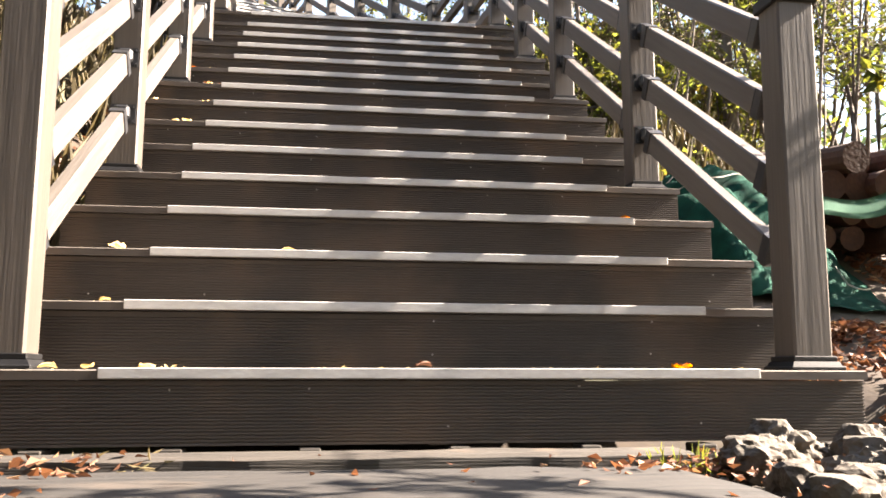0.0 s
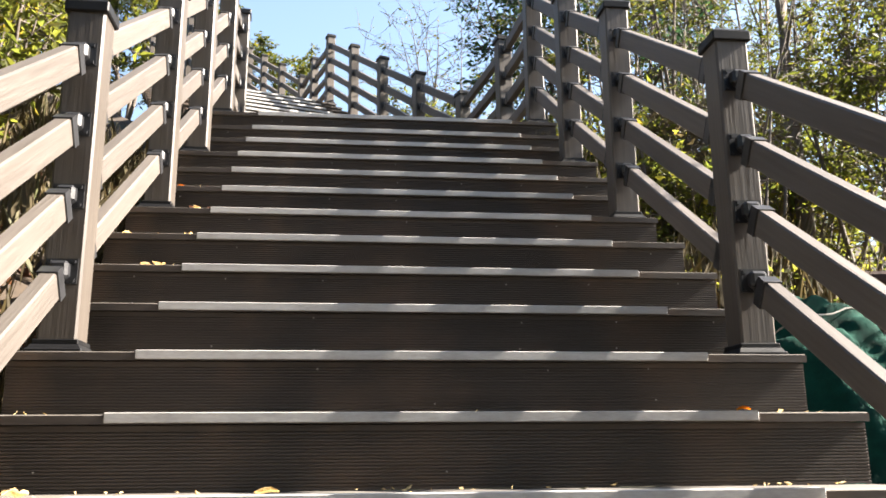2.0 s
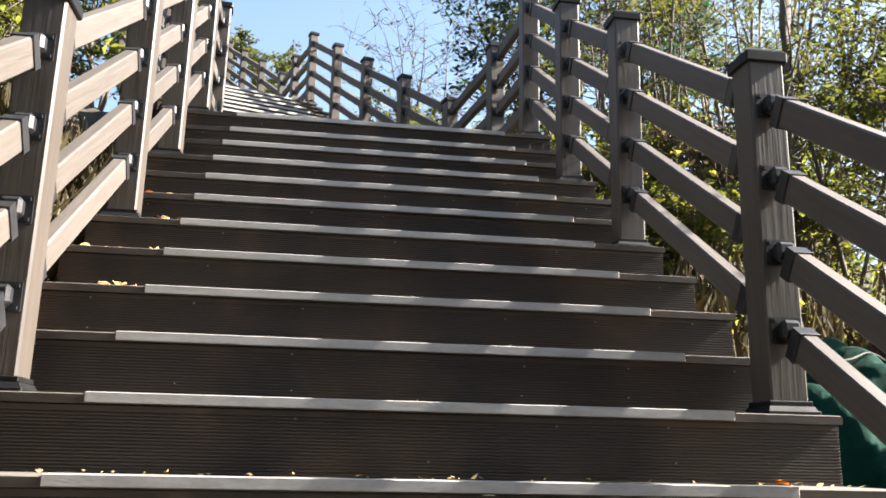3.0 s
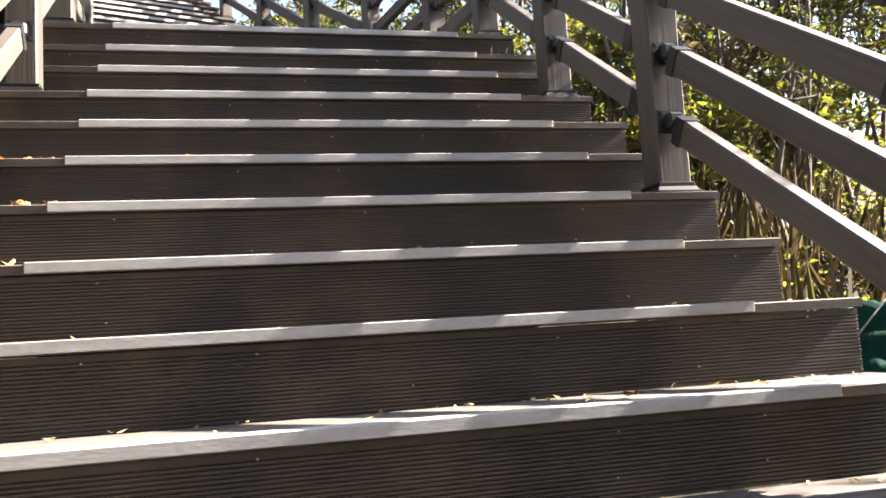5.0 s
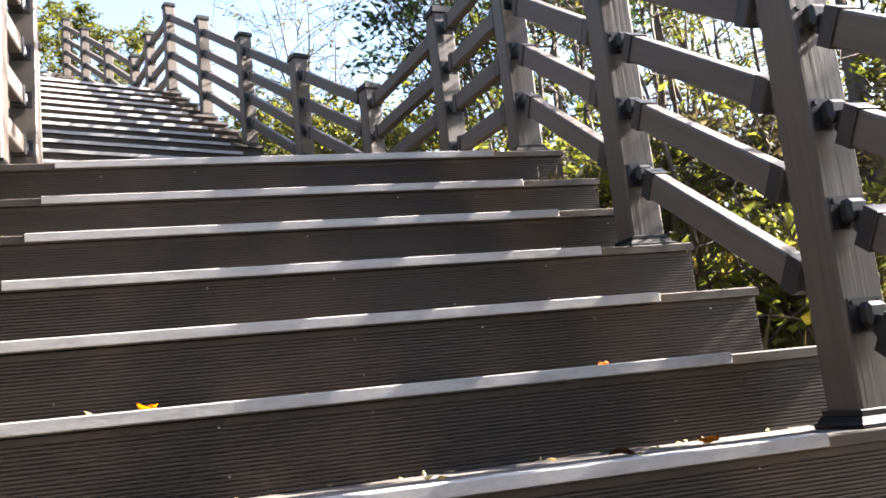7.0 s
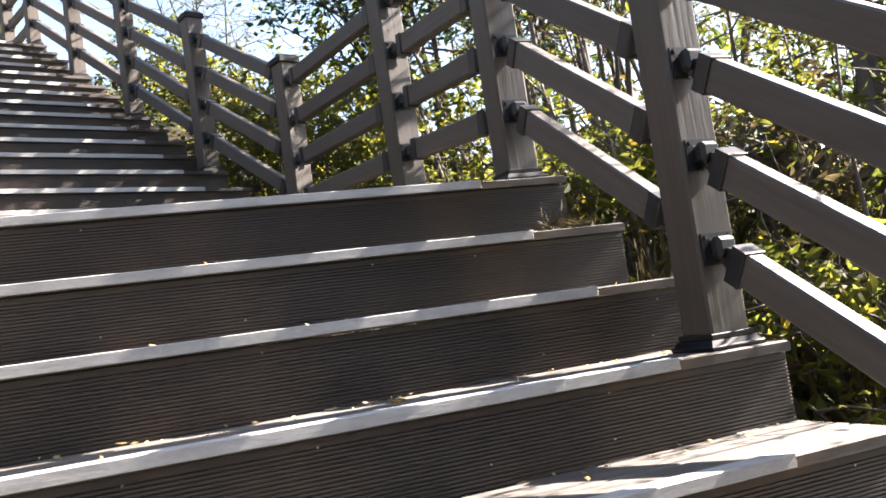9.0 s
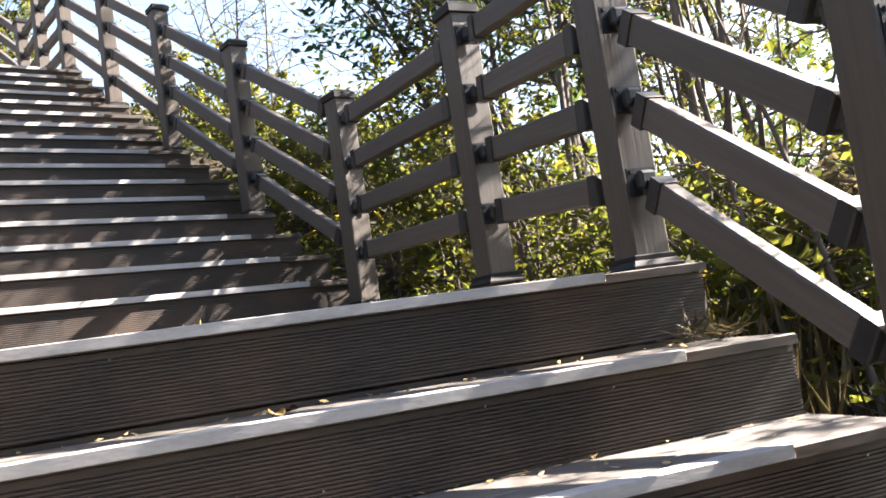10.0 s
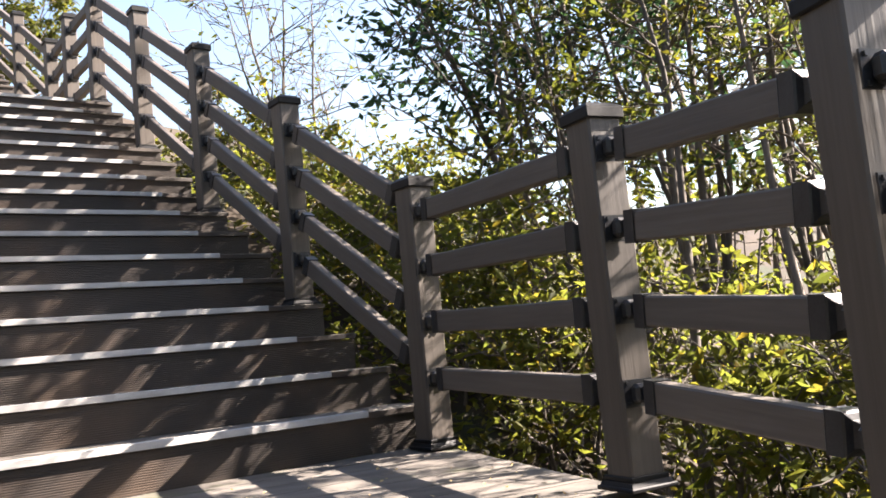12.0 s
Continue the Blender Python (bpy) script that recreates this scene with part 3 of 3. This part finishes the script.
for k, (x, y, h) in enumerate(((1.75, 4.5, 0.55), (1.85, 5.3, 0.8), (1.5, 6.3, 0.8), (1.3, 7.1, 0.7), (2.3, 4.3, 0.6), (2.5, 5.0, 0.9), (2.5, 5.8, 1.1), (1.9, 6.9, 1.0), (1.9, 3.6, 0.45), (1.05, 7.9, 0.6), (0.8, 8.8, 0.5), (0.5, 9.8, 0.5), (3.0, 4.4, 0.5), (3.3, 4.9, 0.7), (3.2, 5.9, 1.5), (1.9, 7.9, 1.0), (3.9, 5.6, 1.6), (2.9, 7.2, 1.5), (4.3, 6.6, 1.9), (1.6, 8.8, 0.7))):
    tree(50 + k, (x, y), h * 1.25, 0.75, M_STRAW if k == 4 else M_LEAF_SHRUB, (0.066, 0.032), 10, 5, 34, ("pale withered shrub below the railing" if k == 4 else "backlit yellow-green shrub below the railing"), 0.012, low=0.08, limbs=10, name="shrub", category="shrub")
for k, (x, y, h) in enumerate(((-1.75, 1.0, 1.3), (-1.9, 2.0, 1.5), (-1.8, 3.0, 1.5), (-2.2, 0.2, 1.3), (-2.4, 1.5, 1.9), (-2.3, 2.6, 1.9), (-2.0, 4.0, 1.5), (-2.6, 3.4, 2.0), (-2.6, 5.0, 1.8), (-3.2, 6.2, 1.8))):
    tree(80 + k, (x - 0.35, y), h * 1.5, 0.75, M_LEAF_SHRUB, (0.085, 0.03), 14, 5, 40, "leafy bush on the bank beside the railing", 0.012, low=0.1, limbs=9, name="bush", category="bush")
for k, (x, y, h) in enumerate(((-4.6, 15.5, 3.4), (-3.6, 17.0, 3.4), (-6.0, 14.0, 3.2), (-2.4, 18.5, 3.2))):
    tree(95 + k, (x, y), h, 1.6, M_LEAF_LIGHT, (0.12, 0.05), 24, 3, 90, "bushy green tree at the top of the hill", 0.06, low=0.15, limbs=14)


# the wooded slope far beyond the railing
fw = random.Random(77)
clumps = []
while len(clumps) < 16000:
    x, y = fw.uniform(9, 48), fw.uniform(-6, 60)
    if math.hypot(x, y - 5) < 10 or noise.noise((x * 0.3, y * 0.3, 2)) < -0.15:
        continue
    top = 3.0 + 2.0 * noise.noise((x * 0.25, y * 0.25, 9))
    clumps.append((Vector((x, y, ground_z(x, y) + top * fw.random() ** 0.7)), Vector((fw.uniform(-1, 1), fw.uniform(-1, 1), fw.uniform(-0.8, 0.6))), fw.uniform(0.2, 0.55), fw.uniform(0.12, 0.3)))
tagged(new("far_wood", leaf_mesh("far_wood", clumps, M_FAR)), "yellow-green wood on the far slope", "wood", kind="stuff")


# ---- litter, stalks and grass ----
def scatter(name, label, mat, n, area, size, seed, lift=0.012, upright=False, category="leaves"):
    """Loose blades over an area (x0, x1, y0, y1) of the ground."""
    rng = random.Random(seed)
    leaves = []
    while len(leaves) < n:
        x, y = rng.uniform(area[0], area[1]), rng.uniform(area[2], area[3])
        if -1.20 < x + max(0, y - 5) * 0.29 < 1.16 and y > -0.02:
            continue
        if 1.24 < x < 2.48 and 1.28 < y < 2.44:
            continue
        if noise.noise((x * 1.7, y * 1.7, seed)) < -0.25:
            continue
        s = rng.uniform(0.6, 1.4)
        if upright:
            d = Vector((rng.gauss(0, 0.35), rng.gauss(0, 0.35), 1))
            p = Vector((x, y, ground_z(x, y) - 0.01))
        else:
            d = Vector((rng.uniform(-1, 1), rng.uniform(-1, 1), rng.uniform(-0.15, 0.25)))
            p = Vector((x, y, ground_z(x, y) + rng.uniform(0.002, lift)))
        leaves.append((p, d, size[0] * s, size[1] * s))
    ob = new(name, leaf_mesh(name, leaves, mat))
    return tagged(ob, label, category, kind="stuff")


scatter("leaf_litter", "reddish brown fallen leaves on the slope", M_DRY, 15000, (1.12, 4.2, -1.3, 4.5), (0.045, 0.026), 1, 0.03)
scatter("leaf_litter", "thick reddish leaf litter beside the lowest steps", M_DRY, 5000, (1.14, 2.3, 0.0, 1.3), (0.045, 0.026), 12, 0.035)
scatter("leaf_litter", "brown fallen leaves on the bank", M_DRY, 6000, (-3.5, -1.15, -1.0, 5.0), (0.05, 0.03), 2, 0.03)
scatter("dry_grass", "pale dry grass and stalks beside the stairs", M_STRAW, 1500, (1.14, 2.6, 2.3, 5.2), (0.36, 0.005), 3, upright=True, category="grass")
scatter("dry_grass", "dry grass on the bank", M_STRAW, 4500, (-3.2, -1.2, 0.3, 5.5), (0.32, 0.009), 4, upright=True, category="grass")
scatter("ground_cover", "low green and yellow plants under the shrubs", M_LEAF_SHRUB, 26000, (0.0, 6.0, 2.6, 12.0), (0.055, 0.028), 5, 0.25, category="plants")
scatter("dry_grass", "straw and dry leaves at the foot of the stairs", M_STRAW, 260, (-1.6, -0.60, -0.26, -0.04), (0.045, 0.006), 6, 0.05, category="grass")
scatter("leaf_litter", "dry brown leaves heaped at the foot of the stairs", M_DRY, 420, (-1.6, -0.66, -0.34, -0.03), (0.034, 0.018), 7, 0.06)
scatter("leaf_litter", "scattered dry leaves before the stairs", M_DRY, 130, (-1.5, 1.8, -0.95, -0.03), (0.026, 0.013), 8, 0.055)

scatter("grass_tuft", "green grass blades at the edge of the rocks", M_LEAF_SHRUB, 70, (0.44, 0.60, -0.24, -0.10), (0.07, 0.005), 15, upright=True, category="grass")
scatter("leaf_litter", "dead leaves and dirt caught before the rocks", M_DRY, 500, (0.25, 0.95, -0.45, -0.03), (0.03, 0.016), 16, 0.05)
scatter("weed", "yellow-green weeds beside the first step", M_LEAF_SHRUB, 60, (1.14, 1.4, -0.15, 0.25), (0.06, 0.02), 17, upright=True, category="weeds")

# ---- things at the foot of the stairs ----
def rock(seed, at, size, flat):
    bm = bmesh.new()
    bmesh.ops.create_icosphere(bm, subdivisions=4 if size > 0.07 else 3, radius=1.0)
    for v in bm.verts:
        n = noise.noise(v.co * 1.1 + Vector((seed * 3.7, 0, 0))) * 0.55 + noise.noise(v.co * 3.2 + Vector((0, seed * 2.1, 0))) * 0.20 + noise.noise(v.co * 7 + Vector((0, seed * 2.1, 0))) * 0.12 + noise.noise(v.co * 15) * 0.05
        c = v.co * (1 + n)
        for ax in range(3):
            c[ax] = max(-1.0, min(0.95, c[ax]))
        v.co = Vector((c.x * size, c.y * size * 0.8, c.z * size * flat))
    ob = new("rock", mesh_of(bm, "rock", M_STONE))
    ob.matrix_world = pose(*at, 0, 0, seed * 47 % 360)
    return tagged(ob, "rough pale grey rock lying before the stairs", "rock", "rocks before the stairs")


rk = random.Random(4)
for k in range(34):
    x, y = rk.uniform(0.58, 1.55), rk.uniform(-0.72, -0.09)
    near = 1 - min(1, math.hypot((x - 1.0) / 0.55, (y + 0.32) / 0.40))
    if k < 9:
        x, y = 0.62 + 0.11 * k, -0.30 + 0.15 * math.sin(k * 2.3)
        near = 0.8
    size = rk.uniform(0.045, 0.075) if k > 8 else rk.uniform(0.075, 0.105)
    rock(k + 1, (x, y, ground_z(x, y) + 0.012 + 0.055 * max(0, near)), size, rk.uniform(0.45, 0.8))
rng = random.Random(9)
gv = bmesh.new()
for k in range(420):
    x, y = rng.uniform(0.35, 1.9), rng.uniform(-1.0, -0.08)
    r = rng.uniform(0.006, 0.02)
    bmesh.ops.create_icosphere(gv, subdivisions=1, radius=r, matrix=Matrix.Translation((x, y, ground_z(x, y) + r * 0.3)) @ Matrix.Diagonal((1, rng.uniform(0.6, 1), rng.uniform(0.5, 0.9), 1)))
tagged(new("gravel", mesh_of(gv, "gravel", M_STONE)), "pale gravel and grit between the rocks", "gravel", kind="stuff")


def rough_plank(name, label, x0, x1, y0, y1, z0, z1, seed, mat, turn=0.0):
    """A weathered sawn timber with an uneven surface."""
    nx, ny = 60, 6
    bm = bmesh.new()
    def v(i, j, top):
        x, y = x0 + (x1 - x0) * i / nx, y0 + (y1 - y0) * j / ny
        edge = 0.006 * noise.noise((x * 6, seed, 0)) if j in (0, ny) else 0
        return bm.verts.new((x, y + edge, (z1 if top else z0) + (0.006 * noise.noise((x * 5, y * 30, seed)) - (0.008 if j in (0, ny) else 0) if top else 0)))
    g = [[v(i, j, True) for j in range(ny + 1)] for i in range(nx + 1)]
    lo = [[v(i, j, False) for j in (0, ny)] for i in range(nx + 1)]
    for i in range(nx):
        for j in range(ny):
            bm.faces.new((g[i][j], g[i + 1][j], g[i + 1][j + 1], g[i][j + 1]))
        bm.faces.new((lo[i][0], lo[i + 1][0], g[i + 1][0], g[i][0]))
        bm.faces.new((g[i][ny], g[i + 1][ny], lo[i + 1][1], lo[i][1]))
    bm.faces.new([lo[0][0]] + g[0] + [lo[0][1]])
    bm.faces.new([lo[nx][1]] + g[nx][::-1] + [lo[nx][0]])
    bmesh.ops.recalc_face_normals(bm, faces=bm.faces)
    ob = new(name, mesh_of(bm, name, mat))
    ob.matrix_world = pose(0, 0, 0, 0, 0, turn)
    return tagged(ob, label, "timber")


rough_plank("sill_beam", "weathered grey sill beam under the first riser", -1.5, 0.55, -0.17, -0.008, -0.10, -0.004, 3, M_SILL)
rough_plank("ground_plank", "weathered grey plank sunk before the stairs", -1.7, 0.42, -0.80, -0.21, -0.10, -0.022, 8, M_TIMBER, 0.6)
for k in range(7):
    b = new("packing_block", mesh_of(boxed(-0.025, 0.025, -0.03, 0.05, 0.0, 0.034, bevel=0.003), "packing_block", M_SILL))
    b.matrix_world = pose(-0.95 + k * 0.325 + random.uniform(-0.02, 0.02), 0.024, -0.034)
    tagged(b, "small wooden packing block under the riser", "block", "packing blocks")


def heap_z(u, v):
    """The heap under the net: its crest near the stairs, falling away from them."""
    r = math.hypot((u + 0.35) / (0.65 if u < -0.35 else 1.35), v * 0.95)
    return 0.40 * max(0.0, 1 - r ** 1.8)


def net_heap():
    """A green net thrown over a heap, folded and slack, with a pale band pulled over the logs."""
    bm = bmesh.new()
    n = 64
    vs = []
    for j in range(n + 1):
        row = []
        for i in range(n + 1):
            u, v = i / n * 2 - 1, j / n * 2 - 1
            x, y = 1.82 + u * 0.54 + 0.05 * noise.noise((u * 2, v * 3, 4)), 2.02 + v * 0.50 + 0.06 * noise.noise((u * 3, v * 2, 8))
            h = heap_z(u, v)
            fold = (0.030 * math.sin(15 * (u * 0.9 + 0.5 * v) + 6 * noise.noise((x * 2, y * 2, 1))) + 0.012 * math.sin(37 * (v - 0.3 * u) + 4 * noise.noise((x * 3, y * 3, 5)))) * min(1, 0.3 + h * 4) + 0.05 * noise.noise((x * 4, y * 4, 2))
            row.append(bm.verts.new((x, y, max(ground_z(x, y) + 0.025, ground_z(x, y) + h + fold))))
        vs.append(row)
    for j in range(n):
        for i in range(n):
            bm.faces.new((vs[j][i], vs[j][i + 1], vs[j + 1][i + 1], vs[j + 1][i]))
    bmesh.ops.solidify(bm, geom=bm.faces[:], thickness=0.006)
    root = thing("green_net", "green plastic net draped over a low heap", "net")
    part("sheet", bm, M_NET, root, smooth=True)
    bm = bmesh.new()
    rows = []
    for i in range(31):
        f = i / 30
        x, y = 2.02 + 0.95 * f, 1.86 + 0.03 * math.sin(f * 9)
        top = 1.03 + 0.09 * f + 0.02 * math.sin(f * 13)
        rows.append([bm.verts.new((x, y - 0.02 * k + 0.02 * noise.noise((x * 6, k, 0)), top - 0.035 * k)) for k in range(4)])
    for p, q in zip(rows, rows[1:]):
        for k in range(3):
            bm.faces.new((p[k], p[k + 1], q[k + 1], q[k]))
    bmesh.ops.solidify(bm, geom=bm.faces[:], thickness=0.004)
    part("band", bm, M_BAND, root, "pale green band stretched before the logs", smooth=True)
    for k in range(3):
        cb = bmesh.new()
        pts = []
        for i in range(25):
            u, v = i / 12 - 1, -0.5 + 0.45 * k + 0.12 * math.sin(i * 0.5 + k)
            x, y = 1.82 + u * 0.50, 2.02 + v * 0.46
            pts.append(Vector((x, y, ground_z(x, y) + 0.05 + heap_z(u, v))))
        tube(cb, pts, [0.003] * 25, 5)
        part("cord", cb, M_SCREW, root, "thin pale cord over the net")


net_heap()
rg = random.Random(31)
for row in range(4):
    for k in range(6 - row):
        r, L = rg.uniform(0.062, 0.088), rg.uniform(0.65, 0.9)
        x = 2.10 + 0.165 * k + 0.08 * row + rg.uniform(-0.02, 0.02)
        bm = bmesh.new()
        pts, rad = limb(rg, (0, -L / 2, 0), (0, 1, 0), L, r, 0.04, 8)
        tube(bm, pts, [r * rg.uniform(0.92, 1.08) for _ in rad], 14)
        bm.faces.new([v for v in bm.verts[:14]][::-1])
        ob = new("log", mesh_of(bm, "log", M_LOG, False))
        ob.matrix_world = pose(x, 2.32 + rg.uniform(-0.05, 0.05), ground_z(2.45, 2.32) + 0.07 + 0.135 * row, 8, 0, rg.uniform(-14, 4))
        tagged(ob, "reddish brown cut log on a pile", "log", "pile of logs")

# ---- fallen leaves on the steps ----
def curled_leaf(at, size, turn, mat, seed, label):
    rg = random.Random(seed)
    bm = bmesh.new()
    n = 7
    rows = []
    for i in range(n + 1):
        f = i / n
        w = size * 0.36 * math.sin(math.pi * min(1, f * 0.92 + 0.04)) ** 0.8
        c = size * 0.10 * math.sin(f * 3 + seed)
        rows.append([bm.verts.new((-w, (f - 0.5) * size, 0.004 + abs(c) + w * 0.55)), bm.verts.new((0, (f - 0.5) * size, 0.003 + abs(c))), bm.verts.new((w, (f - 0.5) * size, 0.004 + abs(c) + w * rg.uniform(0.2, 0.9)))])
    for a, b in zip(rows, rows[1:]):
        bm.faces.new((a[0], a[1], b[1], b[0]))
        bm.faces.new((a[1], a[2], b[2], b[1]))
    bmesh.ops.solidify(bm, geom=bm.faces[:], thickness=0.0012)
    ob = new("fallen_leaf", mesh_of(bm, "fallen_leaf", mat, True))
    ob.matrix_world = pose(*at, 0, 0, turn)
    tagged(ob, label, "leaf", "fallen leaves on the stairs")


M_ORANGE = leaf_material("orange_leaf", (0.42, 0.13, 0.015), (0.55, 0.22, 0.03), (0.6, 0.3, 0.05), 0.35)
M_PALE = leaf_material("pale_leaf", (0.42, 0.30, 0.14), (0.55, 0.44, 0.25), (0.6, 0.5, 0.3), 0.35)
rg = random.Random(21)
for k, (step, x, back) in enumerate(((4, 0.78, 0.03), (9, -0.86, 0.03), (9, -0.80, 0.06), (10, -0.98, 0.05), (10, -0.90, 0.04), (10, -0.84, 0.06), (8, 0.10, 0.10), (8, 0.16, 0.12), (1, 0.62, 0.05), (10, 0.52, 0.06), (9, 0.42, 0.10), (9, 0.62, 0.12), (10, -0.45, 0.05), (14, -0.05, 0.08), (14, -0.02, 0.14), (5, -0.02, 0.10), (2, -0.86, 0.03), (3, -0.90, 0.04), (7, -0.88, 0.04), (1, -0.92, 0.05), (1, -0.84, 0.08), (1, -0.70, 0.06), (1, -0.05, -0.004), (6, 0.4, 0.12), (12, 0.2, 0.1), (11, -0.3, 0.14), (3, -0.4, 0.05), (7, 0.65, 0.1))):
    mat = M_ORANGE if k in (0, 8, 9, 11, 12, 3) else rg.choice((M_PALE, M_DRY, M_PALE))
    curled_leaf((x, (step - 1) * RUN1 + max(back, 0.012), step * RISE1 + (0.004 if back < 0.045 and abs(x) < 0.8 else 0.0)), rg.uniform(0.03, 0.06), rg.uniform(0, 360), mat, k, "small curled orange leaf on a step" if mat is M_ORANGE else "small dry curled leaf on a step")
for k in range(22):
    step = rg.choice((9, 10, 10, 8, 7, 11))
    curled_leaf((rg.uniform(-1.08, -0.82), (step - 1) * RUN1 + rg.uniform(0.02, 0.2), step * RISE1), rg.uniform(0.025, 0.05), rg.uniform(0, 360), rg.choice((M_PALE, M_PALE, M_DRY)), 60 + k, "small dry curled leaf on a step")

# crumbs of bark and straw that lie along the treads, and straw caught at the end of a step
crumbs = []
for k in range(620):
    step = rg.randint(1, 14)
    y = (step - 1) * RUN1 + (RUN1 - abs(rg.gauss(0, 0.05)) if rg.random() < 0.6 else rg.uniform(0.05, 0.27))
    crumbs.append((Vector((rg.uniform(-1.1, 1.07), min(y, step * RUN1 - 0.002), step * RISE1 + rg.uniform(0.002, 0.006))), Vector((rg.uniform(-1, 1), rg.uniform(-1, 1), rg.uniform(-0.05, 0.25))), rg.uniform(0.008, 0.026), rg.uniform(0.003, 0.010)))
for k in range(160):
    v = 3.95 + rg.random() * 1.9
    crumbs.append((Vector((rg.uniform(-0.95, 0.85), v, TOP1 + (v - 3.92) * 0.042 + 0.003)), Vector((rg.uniform(-1, 1), rg.uniform(-1, 1), rg.uniform(0, 0.2))), rg.uniform(0.008, 0.022), rg.uniform(0.003, 0.009)))
tagged(new("tread_debris", leaf_mesh("tread_debris", crumbs, M_PALE)), "crumbs of straw and bark along the treads", "debris", kind="stuff")
straw = []
for k in range(90):
    straw.append((Vector((rg.uniform(0.92, 1.09), 3.64 + rg.uniform(0.12, 0.25), 14 * RISE1 + rg.uniform(0.002, 0.03))), Vector((rg.uniform(-1, 1), rg.uniform(-0.6, 0.6), rg.uniform(-0.1, 0.5))), rg.uniform(0.04, 0.11), 0.003))
tagged(new("straw_tuft", leaf_mesh("straw_tuft", straw, M_STRAW)), "tuft of dry straw caught at a step's end", "straw", kind="stuff")
